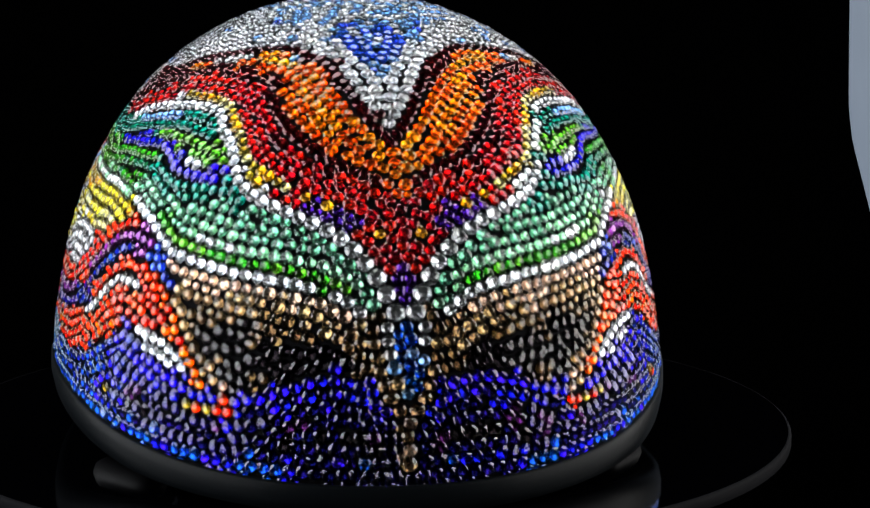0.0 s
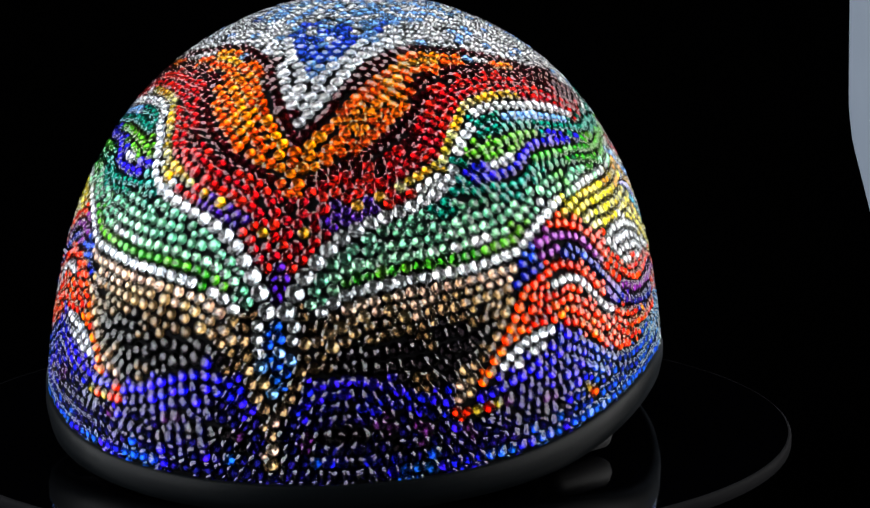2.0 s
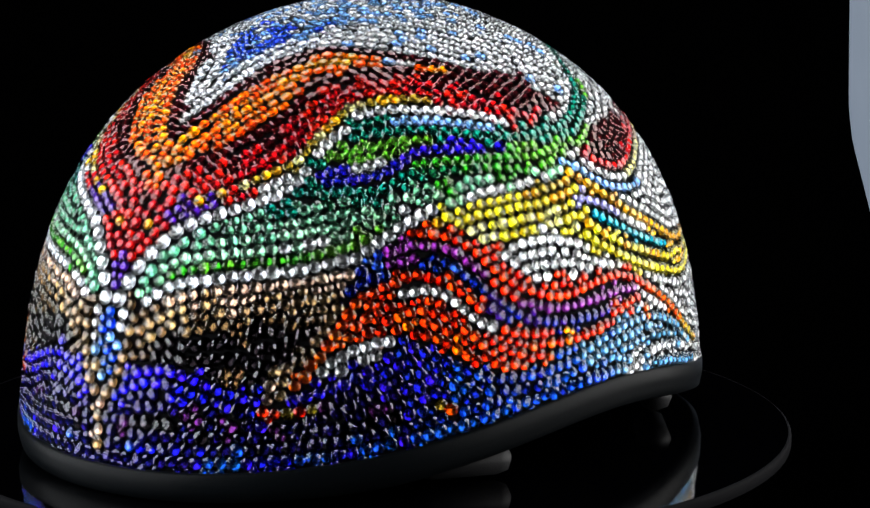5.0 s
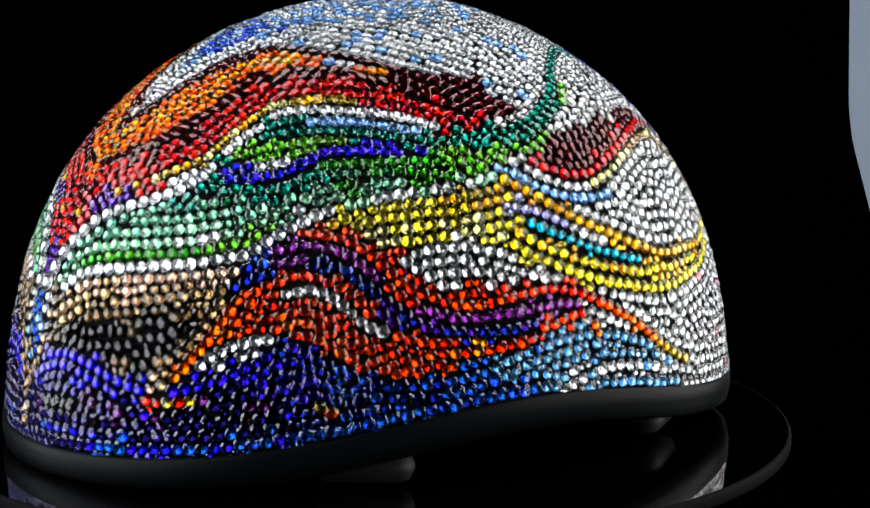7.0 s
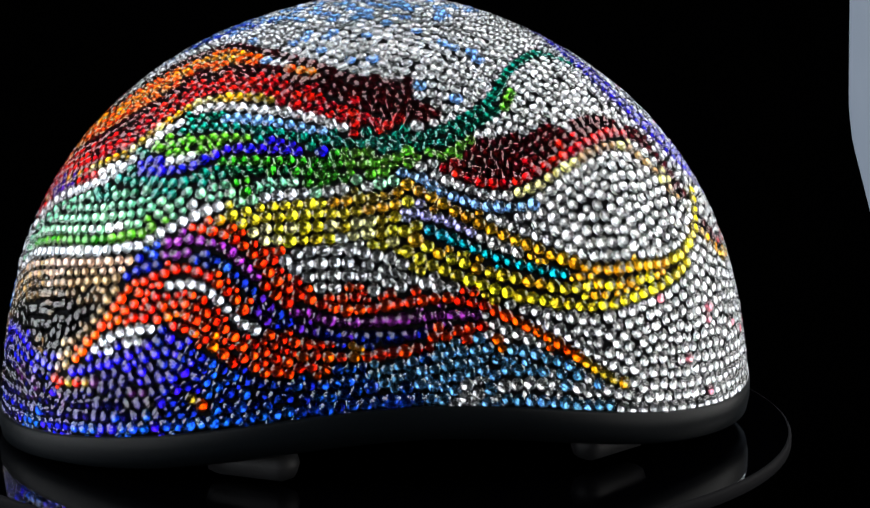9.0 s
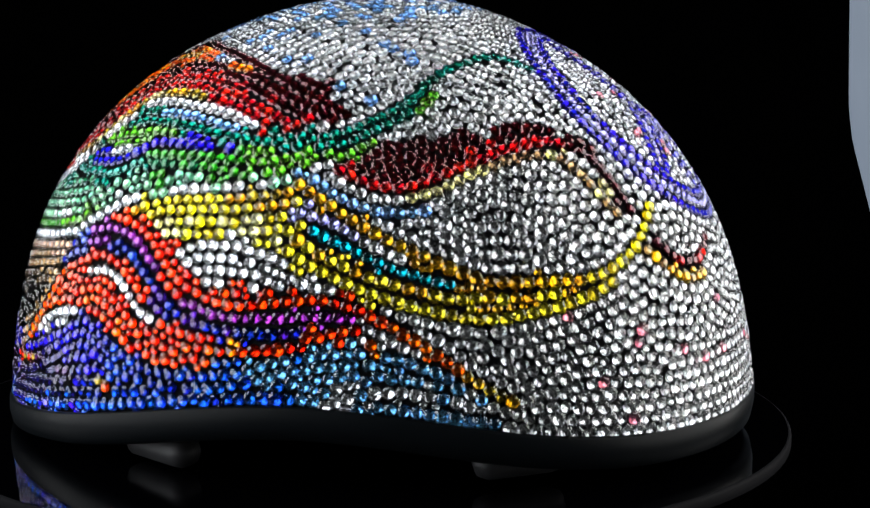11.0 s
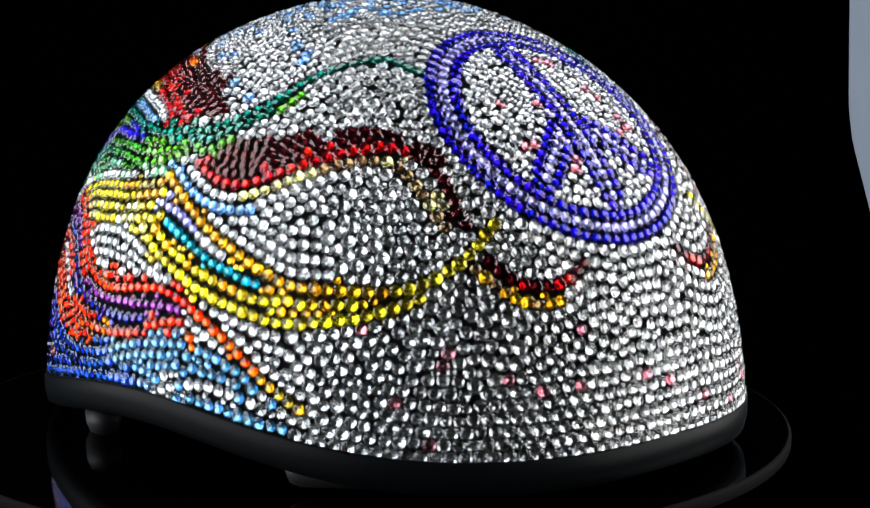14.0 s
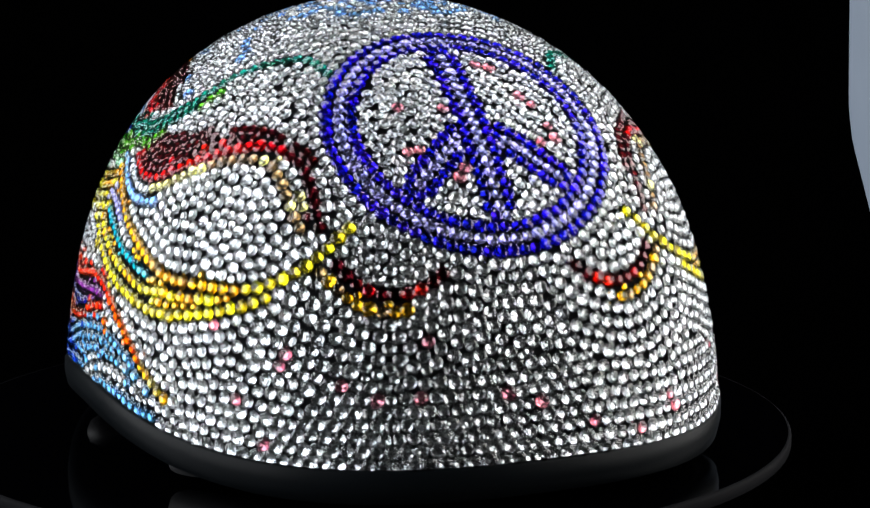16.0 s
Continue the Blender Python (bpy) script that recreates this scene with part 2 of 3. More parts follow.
# ---- the crystal pattern: guide curves on one half, mirrored to the other ----
CURVES = {}
CURVES["A"] = [(-0.1, 46.6), (1.8, 48.5), (4.7, 51.7), (8.4, 56.4), (14.3, 61.2), (24.2, 64.4), (32.2, 64.7), (51.1, 64), (66.6, 62.1), (80.6, 59.2), (91.2, 56.3)]
CURVES["OB"] = [(0.2, 38.3), (2.9, 41.9), (7.9, 44), (13, 46.4), (18.3, 50), (22.2, 53.9), (23.4, 57.6), (33, 60.5), (44.2, 61.8), (56.8, 61.6)]
CURVES["MR"] = [(0.3, 36.5), (4.2, 40.8), (10, 43.1), (15.2, 45.2), (20.5, 48.3), (23.9, 52.5), (26, 56.2), (34.6, 58.3), (50.2, 59.7), (62.6, 59.1), (72.8, 57.2), (84.4, 55.2)]
CURVES["RB"] = [(0.8, 32.9), (3.2, 35.4), (7.8, 38), (13.4, 40.2), (18.3, 42.9), (22.7, 45.2), (25.5, 48.7), (28.9, 52.9), (31, 52.5), (36, 55.1), (42.4, 56.5), (52.8, 56.7), (62.6, 56.1), (72, 54.6), (78.2, 53.4)]
CURVES["G"] = [(3, 34.4), (6.5, 36.1), (11.1, 38.3), (16, 40), (21, 42.6), (25, 44.5), (27.5, 47.5), (30.9, 51.2), (34.3, 53.9), (41.8, 55.7), (50.1, 56.5)]
CURVES["VT"] = [(0.9, 32.3), (4.2, 34.7), (8.8, 37.3), (14.3, 39.8), (19.3, 41.9)]
CURVES["E"] = [(1.4, 24.8), (2.6, 27.4), (3.8, 29.2), (5.5, 31.2), (8.3, 33.7), (11.6, 35.5), (15.5, 36.9), (19.5, 38.4), (22.8, 39.8), (26.2, 42.1), (27.8, 44.7), (30, 47.6), (33.6, 50.4), (34.7, 52.3), (40.7, 53.9), (51.5, 54.7), (62, 54.6), (71, 53.4)]
CURVES["EV"] = [(0.8, 25.2), (2.4, 28.4), (5.3, 32.2), (8.5, 34.5), (15.4, 37.6), (20.3, 39.6)]
CURVES["LB"] = [(34.5, 49.9), (40.2, 51.6), (48.7, 52.9), (57.7, 53), (67.6, 52.4)]
CURVES["TU"] = [(26.5, 40.6), (28.7, 43.5), (30.8, 46.8), (35.1, 49.1), (43.3, 50.9), (53.1, 51.6), (63.4, 51.5), (74.2, 51.6), (81.2, 52.8), (86.1, 52.7), (97.3, 55.3), (105.8, 57.9), (113.3, 61.5), (122.4, 63.8), (134.1, 64.7), (143.4, 61.7)]
CURVES["TU2"] = [(58.7, 50.5), (67.9, 50.4), (76.4, 50.7), (83.5, 51.8), (88.4, 51.4), (98, 53.8), (106.3, 56.3), (109.8, 58)]
CURVES["SL"] = [(48.5, 46.5), (58.7, 47.8), (69.8, 48.4), (77, 48.9), (86, 51.3), (90.5, 50.1), (98.6, 52.4), (105.4, 54.8), (112.4, 58.8)]
CURVES["BV"] = [(31, 42.3), (35.5, 43.1), (40.9, 44.6), (43.9, 46.6), (48.2, 48.3), (58.7, 49.3), (67.8, 50), (74.5, 50.7)]
CURVES["LI"] = [(32.3, 46), (37.8, 47.9), (46.8, 49.8), (53.3, 49.8)]
CURVES["WI"] = [(35.9, 44.6), (39.6, 45.7), (44.2, 47.5)]
CURVES["TL"] = [(26.6, 40.4), (32.3, 41.1), (39.7, 42.1), (44.9, 44.6), (50.5, 46.3)]
CURVES["GT1"] = [(3.7, 27.1), (6.8, 30.5), (10.4, 33), (16.5, 35.2), (22.9, 37.8), (26.2, 39.2), (35.3, 40.6), (43.4, 42.3), (48.7, 44.8)]
CURVES["J1"] = [(2.6, 23.7), (5.3, 24.5), (8.2, 26.4), (11.8, 27.7), (17, 28.8), (23, 29.8), (29.4, 31.1), (34.5, 32.5), (36.3, 33), (39.3, 35), (42.5, 37.1), (45.8, 38.8), (49.2, 40.4)]
CURVES["GT2"] = [(47.6, 45.5), (52.5, 46.4), (58.7, 47.2), (69.7, 48.1), (78.4, 49.3), (85.6, 50.6)]
CURVES["J2"] = [(48.4, 39.8), (56.7, 42.5), (64.8, 43.9), (74.8, 45.4), (85.3, 47.4)]
CURVES["CB"] = [(4.7, 18.9), (9.5, 20.3), (14.5, 21.6), (20.2, 22.6), (26.1, 23.3), (31.5, 23.5)]
CURVES["CJ"] = [(3.6, 22.4), (8.3, 25.5), (11.9, 26.9), (17.1, 28), (23.1, 28.9), (29.3, 30.1), (36.1, 31.5)]
CURVES["CR1"] = [(38.4, 32.1), (36.9, 28.6), (34.7, 24.3), (32.1, 20.1), (29, 17.3), (24.5, 15.1)]
CURVES["CR2"] = [(33.8, 29.9), (32.3, 25.7), (30.2, 22.2), (27.5, 19.4), (23.1, 16.6)]
CURVES["OR"] = [(36, 27), (33.6, 23.2), (30.8, 19.4), (28.5, 16.4)]
CURVES["SB"] = [(4.1, 17.5), (8.1, 18.8), (13.2, 17.6), (18.2, 16.2), (23.1, 15.6)]
CURVES["N1"] = [(4.4, 22.8), (4.2, 21), (3.7, 18.6), (2.9, 16), (1.6, 13.8), (0.5, 12.2), (0, 10.6), (0, 8), (0, 5.5)]
CURVES["NM"] = [(0, 23.3), (0, 19), (0, 14.5), (0, 12.8)]
CURVES["NT"] = [(2, 14), (3.8, 15.8), (6.7, 17), (10.4, 17.5), (14.7, 16.6), (20.3, 15.1), (26, 14.6), (30.5, 15.9), (35.3, 17.8), (40.5, 20.9), (44.4, 22.5), (45.5, 22), (48.7, 20.9), (53.5, 19), (58.5, 17.8), (67.2, 18.1), (74.8, 19.5), (82, 21.7), (91.2, 23.3), (99.9, 23.1), (109.4, 19.9), (119.7, 13.9)]
CURVES["WP1"] = [(30.2, 17.8), (33.8, 20.8), (37.6, 22.4), (42.3, 23.5)]
CURVES["WP2"] = [(30.6, 16.3), (34.8, 17.8), (38.6, 19.3), (42.7, 21.8)]
CURVES["K1"] = [(44.7, 36.8), (49.6, 36.9), (54.1, 35.9), (58.5, 33.3), (62.1, 31), (67.6, 29.3), (73.3, 28.5), (80.6, 29.5), (88.7, 30.4), (95.8, 29.2), (97.4, 28.5), (103.5, 25.6), (109.2, 22.2), (114.6, 18.3), (118, 16.2), (121.3, 14.4)]
CURVES["K2"] = [(41.2, 34.1), (46.2, 35.3), (51.4, 34.9), (55.9, 32.7), (62.1, 29.7), (67.5, 27.4), (73.2, 26.8), (80.4, 27.3), (88.3, 27.9), (95.5, 27.8)]
CURVES["K3"] = [(36.8, 29.6), (39.8, 32.5), (45.5, 33.8), (50.7, 32.9), (55, 31), (60.3, 27.8), (65.5, 25.4), (72.1, 24.8), (80.2, 24.9), (86.8, 25.7)]
CURVES["KT"] = [(36, 27), (39.3, 29.5), (44.8, 32), (49.9, 31.5), (54.2, 29.3), (58.5, 25.9), (63.7, 24.1), (72, 24), (80.1, 24.1), (86.8, 25.3), (95.4, 26.8)]
CURVES["KB"] = [(34.1, 22.2), (37.5, 23.6), (42.2, 24.2), (45.4, 23.3), (49.5, 21), (53.5, 19.2), (58.5, 18.2), (67.1, 18.5), (74.7, 19.9), (82, 22.2), (91.2, 23.7), (100, 23.5)]
CURVES["KW"] = [(43.1, 28.6), (47.5, 29.4), (51.7, 27.9), (55.1, 25.6), (58.5, 24.4)]
CURVES["KE"] = [(95.3, 26.2), (103.1, 25.2), (111.2, 20.9)]
CURVES["YT"] = [(47.2, 38), (51.1, 40.1), (56.7, 42), (64.7, 43.3), (74.6, 44.6), (83.4, 46.1)]
CURVES["YB"] = [(48.6, 37.4), (53.1, 36.9), (58.6, 36.2), (64.3, 37.6), (70.3, 38.5), (76.7, 38.4), (84.1, 36.4)]
CURVES["WE1"] = [(59.9, 34), (64.2, 36.5), (70.2, 37.4), (76.5, 37.3), (83.9, 35.4), (94, 32)]
CURVES["WE2"] = [(61.2, 32.3), (65.8, 30.6), (72.4, 29.9), (80.8, 30.6), (88.9, 31.4), (96.1, 30.5)]
CURVES["Y1"] = [(83.4, 46.1), (89, 44), (96.8, 40.4), (104.2, 37.3), (113.1, 33.7), (118, 31.9), (126.7, 30.9), (135.2, 30.4), (140.6, 31.4), (145.7, 33.6), (151.8, 38.2)]
CURVES["Y2"] = [(82.6, 39.6), (87.9, 37.1), (94.6, 34.7), (103.5, 32.1), (112.2, 29.9), (117.1, 29.8), (121.5, 29.2), (129.2, 29), (135.1, 29.2), (140.5, 30.5)]
CURVES["Y3"] = [(83.1, 36.9), (89.5, 34.3), (99, 31.1), (109.9, 28.2), (117.1, 26.8), (123.2, 26.8), (129.9, 27.3), (135.9, 28.4), (141.3, 30.1), (145.4, 32.5)]
CURVES["TE"] = [(87.4, 39.8), (93.2, 37.9), (100.4, 35.3), (112.1, 31.8)]
CURVES["VI"] = [(84.5, 42.2), (90.4, 41.2), (96.8, 38.6)]
CURVES["NR"] = [(91.2, 48.3), (98.4, 46.2), (104.2, 45.6), (111.6, 46.9), (120.1, 48.5), (128.8, 49.7), (136.4, 49.4), (142.1, 46.9), (144.9, 43.3), (146.5, 39.4), (147.6, 36.9)]
CURVES["NU"] = [(94.8, 49.5), (99, 51.6), (106.1, 52.4), (115.6, 52.7), (122.6, 53.1), (128.4, 53.4), (136.2, 52), (143.1, 49.1), (145.9, 45.6)]
CURVES["NP"] = [(93.7, 46.1), (98.8, 44.7), (104.5, 44.1), (110.8, 44.9), (119, 46.8), (127.4, 47.9), (134.7, 47.5), (139, 44.5), (141.9, 40.7), (144.4, 37.5)]
CURVES["NB"] = [(86.2, 46.9), (91.8, 44.5), (98.2, 42.8), (103.8, 42.2), (109, 42.1)]
CURVES["HK"] = [(148.9, 34.5), (153.2, 31.0), (158, 29.5), (162.7, 30.2), (167.4, 32.9)]
CURVES["HG"] = [(147.8, 32.6), (152.5, 28.9), (157.2, 27.4), (160, 27.5)]
CURVES["BL"] = [(-0.8, 57.8), (3.6, 61.5), (11.7, 66.7), (21.8, 70.2)]
CURVES["MA"] = [(57.5, 62.3), (66.3, 61), (80.1, 58.4), (89.9, 55.8)]
CURVES["MB"] = [(57.6, 59.2), (64.4, 58.6), (72.1, 56.9), (80.8, 54.7), (87.1, 54.2)]
CURVES["AC"] = [(23.8, 12.7), (26.6, 12.8), (29, 13), (32.5, 13.7)]
CURVES["AD"] = [(48.6, 13.7), (51.2, 12.5)]
CURVES["CP"] = [(92.5, 15.3), (97.5, 16.6), (103, 16.8), (110.5, 15.6), (116, 13.6)]
CURVES["A0"] = [p for p in CURVES["A"] if p[0] < 27]
CURVES["A1"] = [p for p in CURVES["A"] if p[0] < 60]
CURVES["MR1"] = [p for p in CURVES["MR"] if p[0] < 63]
ARC = np.arange(0, 181, 4.0)
CURVES["RIM"] = [(float(a), float(e) + 1.0) for a, e in zip(ARC, rim_el(ARC)) if a <= 128]
CURVES["RIM2"] = [(float(a), float(e) + 1.05) for a, e in zip(ARC, rim_el(ARC)) if a >= 120]


def smooth_curve(pts, n=160):
    """Catmull-Rom through guide points, evened out by length on the surface."""
    p = np.array(pts, float)
    p = np.vstack([2 * p[0] - p[1], p, 2 * p[-1] - p[-2]])
    out = []
    for i in range(1, len(p) - 2):
        t = np.linspace(0, 1, 24, endpoint=False)[:, None]
        a, b, c, d = p[i - 1], p[i], p[i + 1], p[i + 2]
        out.append(0.5 * (2 * b + (c - a) * t + (2 * a - 5 * b + 4 * c - d) * t ** 2 + (3 * b - a - 3 * c + d) * t ** 3))
    out = np.vstack(out + [p[-2:-1]])
    q = surf(out[:, 0], out[:, 1])
    s = np.r_[0, np.cumsum(np.linalg.norm(np.diff(q, axis=0), axis=1))]
    u = np.linspace(0, s[-1], n)
    return np.stack([np.interp(u, s, out[:, 0]), np.interp(u, s, out[:, 1])], 1), s[-1]


rng = np.random.default_rng(7)
CELL, BIG = 0.008, 1.07
grid, stones, firm = {}, [], set()


def fits(q, r, slack):
    k = tuple((q / CELL).astype(int))
    for i in (-1, 0, 1):
        for j in (-1, 0, 1):
            for l in (-1, 0, 1):
                for other, ro in grid.get((k[0] + i, k[1] + j, k[2] + l), ()):
                    dx, dy, dz = q[0] - other[0], q[1] - other[1], q[2] - other[2]
                    if dx * dx + dy * dy + dz * dz < (slack * (r + ro)) ** 2:
                        return False
    return True


def put(az, el, q, size, colour, slack=0.86, single=False):
    if el < 1.5 or q[2] < rim_z(az) + 0.45 * size:
        return
    r = size / 2 * rng.uniform(0.98, 1.06)
    if fits(q, r, slack):
        grid.setdefault(tuple((q / CELL).astype(int)), []).append((q, r))
        stones.append((q, r, colour, single))


def pick(mix):
    """A colour out of 'red', or of 'red 6 gold 3 violet 1'."""
    w = mix.split()
    if len(w) == 1:
        return mix
    weight = np.array([float(x) for x in w[1::2]])
    return w[::2][int(rng.choice(len(weight), p=weight / weight.sum()))]


def stepping(c, size):
    """Walk along a curve of (az, el), one stone after another."""
    q = surf(c[:, 0], c[:, 1])
    s = np.r_[0, np.cumsum(np.linalg.norm(np.diff(q, axis=0), axis=1))]
    u, out = 0.0, []
    while u <= s[-1]:
        f = u / max(s[-1], 1e-9)
        d = (size(f) if callable(size) else size) * BIG
        out.append((f, np.interp(u, s, c[:, 0]), np.interp(u, s, c[:, 1]), d))
        u += d * 1.0
    return out


def both_sides(az, el, d, colour, slack=0.86, single=False):
    for sgn in (1, -1):
        # the figure at the nape sits a little off the middle
        lean = 6.0 * min(1.0, max(0.0, (az - 100) / 50)) if sgn < 0 else 0.0
        a = az * sgn - lean + rng.normal(0, 0.05)
        e = el + rng.normal(0, 0.05)
        put(a, e, surf1(a, e), d, colour, slack, single)
        if abs(az) < 0.3:
            break


def row(name, mix, size=0.0037, single=False, a=0.0, b=1.0):
    """One row of stones along a guide curve; mix may be a list of (end fraction, mix)."""
    c, _ = smooth_curve(CURVES[name])
    c = c[int(a * 159):int(b * 159) + 1]
    for f, az, el, d in stepping(c, size):
        m = mix if isinstance(mix, str) else next(x for end, x in mix if f <= end + 1e-6)
        first = len(stones)
        both_sides(az, el, d, pick(m), 0.90, single)
        firm.update(range(first, len(stones)))


def band(top, bottom, mixes, size=0.0036, a=0.0, b=1.0, edge=0.0, foot=0.0, hang="top"):
    """Rows of stones side by side between two guide curves, following the one (or both) that they hang from."""
    ct, cb = smooth_curve(CURVES[top])[0], smooth_curve(CURVES[bottom])[0]
    width = np.linalg.norm(surf(ct[:, 0], ct[:, 1]) - surf(cb[:, 0], cb[:, 1]), axis=1)
    pitch = size * BIG * 0.92
    many = int(width.max() / pitch) + 1
    for i in range(many):
        for side in ("top", "bottom"):
            if hang not in (side, "both"):
                continue
            start = edge if side == "top" else foot
            frac = (i + 0.5 + start) * pitch / np.maximum(width, 1e-6)
            end = 0.56 if hang == "both" else 1 - ((foot if side == "top" else edge) * 0.7 + 0.30) * pitch / np.maximum(width, 1e-6)
            ok = (frac <= end) | ((width < 1.3 * pitch) & (i == 0))
            frac = np.where(width < 1.3 * pitch, 0.5, np.clip(frac, 0, 1))
            if side == "bottom":
                frac = 1 - frac
            line = ct * (1 - frac[:, None]) + cb * frac[:, None]
            for f, az, el, d in stepping(line, size):
                k = min(159, int(np.argmin((line[:, 0] - az) ** 2 + (line[:, 1] - el) ** 2)))
                g = k / 159
                if not ok[k] or not a <= g <= b:
                    continue
                across = (frac[k] * width[k] - edge * pitch) / max(width[k] - (edge + foot) * pitch, 1e-6)
                m = mixes[max(0, min(len(mixes) - 1, int(across * len(mixes))))]
                if not isinstance(m, str):
                    m = next(x for last, x in m if g <= last + 1e-6)
                both_sides(az, el, d, pick(m), 0.88)


def peace_sign(az0=176.5, el0=53.4, radius=0.0455, size=0.0039):
    """The ring and its four spokes on the nape, in three rows each."""
    c = surf(az0, el0)
    nrm = normals(c)
    up = np.array([0, 0, 1.0]) - nrm * nrm[2]
    up /= np.linalg.norm(up)
    side = np.cross(up, nrm)

    def lay(x, y, colour):
        p = c + side * x + up * y
        for _ in range(3):
            az, el = np.degrees(np.arctan2(p[0], -p[1])), np.degrees(np.arctan2(p[2], np.hypot(p[0], p[1])))
            q = surf1(az, el)
            p = p - nrm * np.dot(p - q, nrm) * 0.8
        q = surf1(az, el)
        put(az, el, q, size, colour, 0.82)

    for k, col in ((0, "indigo"), (1, "lavender"), (2, "indigo")):
        r = radius - k * size * 0.98
        n = int(2 * math.pi * r / size)
        for i in range(n):
            lay(r * math.cos(2 * math.pi * i / n), r * math.sin(2 * math.pi * i / n), col)
    inner = radius - 3 * size
    for ang in (90, 270, 222, 318):
        dx, dy = math.cos(math.radians(ang)), math.sin(math.radians(ang))
        for off, col in ((0, "lavender"), (1, "indigo"), (-1, "indigo")):
            for i in range(int(inner / size) + 1):
                s, o = i * size * 1.0, off * size * 0.98
                lay(dx * s - dy * o, dy * s + dx * o, col)
    # the four fields inside are clear with a few rose stones
    for i in range(2600):
        r, a = inner * math.sqrt(rng.random()), rng.random() * 2 * math.pi
        lay(r * math.cos(a), r * math.sin(a), pick("white 8 pink 1"))


def lay_pattern():
    peace_sign()
    # big pale stones sweep from the brow round each painted eye
    row("RIM2", "clear 5 white 1", 0.0042)
    row("E", [(0.28, "clear"), (1.0, "white")], lambda f: 0.0056 - 0.0019 * min(1, f * 2.2), True)
    row("N1", "beige 2 peach 1 smoky 1", 0.0040)
    row("A", "maroon", 0.0036)
    row("AC", "olive 3 gold 1 flame 2 plum 1", 0.0036)
    row("AD", "orange 1 olive 1", 0.0036)
    row("CP", "clear 3 aqua 1", 0.0040)
    row("NR", [(0.66, "red"), (1.0, "maroon 3 red 1")], 0.0038, True)
    row("Y1", [(0.72, "gold"), (1.0, "yellow")], 0.0040, True)
    row("Y3", "yellow", 0.0040)
    row("Y2", "gold 2 yellow 1", 0.0040)
    row("TE", "turquoise", 0.0036)
    row("VI", "lavender", 0.0036)
    row("HK", "maroon 5 red 1", 0.0038)
    row("HG", "gold 1 beige 2", 0.0036)
    row("NP", [(0.45, "cream"), (1.0, "beige 3 cream 1")], 0.0038)
    row("NB", "lightblue", 0.0036)
    band("NU", "NR", ["maroon", "maroon", "maroon 3 red 1"], 0.0035, foot=0.55, hang="bottom")
    row("TU", [(0.72, "teal"), (0.86, "teal"), (1.0, "teal")], 0.0036)
    row("TU2", "teal", 0.0036)
    row("SL", [(0.35, "green"), (1.0, "lime")], 0.0036)
    row("BV", "indigo", 0.0037)
    row("LI", "lime", 0.0036)
    row("WI", "white", 0.0036)
    row("TL", "teal", 0.0036)
    row("LB", "lightblue", 0.0035)
    row("G", [(0.3, "gold 1 violet 2 red 1"), (1.0, "olive 3 cream 1 gold 1")], 0.0035)
    row("J1", "white", 0.0040)
    row("J2", [(0.4, "white 2 mint 1"), (1.0, "mint 2 clear 1")], 0.0038)
    row("K1", [(0.7, "flame"), (0.88, "orange"), (1.0, "olive 2 gold 1")], 0.0037, True)
    row("K2", "purple", 0.0036)
    row("K3", [(0.45, "blue 1 sapphire 2"), (1.0, "sapphire 2 violet 1")], 0.0036)
    row("KW", "white 2 clear 1", 0.0035)
    row("OR", "flame 3 orange 1", 0.0036)
    band("KT", "KB", ["flame", "flame 3 orange 1", "flame 4 tangerine 1", "flame 3 orange 1"], 0.0037)
    row("KE", "orange", 0.0037)
    band("WP1", "WP2", ["white", "clear"], 0.0036)
    # the orange wings of the brow with their red and garnet edges
    band("A1", "OB", ["orange 2 tangerine 1", "tangerine 2 orange 2", "tangerine 3 gold 1", "tangerine 1 orange 2", "orange"], 0.0038, edge=0.5)
    band("MA", "MB", ["maroon", "maroon 4 red 1"], 0.0036)
    band("OB", "MR1", ["maroon"], 0.0036)
    band("MR", "RB", ["red 5 maroon 1", "red", "red"], 0.0037)
    band("VT", "EV", ["violet 2 red 3", "violet 4 red 2", "violet 5 red 1"], 0.0036)
    # greens under the eye
    band("GT1", "J1", ["sage 2 teal 1 emerald 1", "sage", "sage 2 mint 1", "mint", "white 2 mint 1", "green 2 lime 1"], 0.0037, foot=0.55, hang="bottom")
    band("GT2", "J2", ["green 2 lime 1 emerald 1", "green 1 sage 2", "sage 1 mint 1"], 0.0037, foot=0.55)
    # champagne cheek, dark socket and the nose
    band("CJ", "CB", ["peach", "beige 1 peach 1", "beige", "beige 1 smoky 1", "smoky"], 0.0038)
    band("CR1", "CR2", ["peach 2 beige 1", "beige 2 smoky 1"], 0.0038)
    band("CB", "SB", ["jet 3 smoky 1", "jet", "jet 4 smoky 1"], 0.0036)
    band("NM", "N1", ["capri 2 lightblue 1", "lightblue 2 capri 2 clear 1"], 0.0038, foot=0.55)
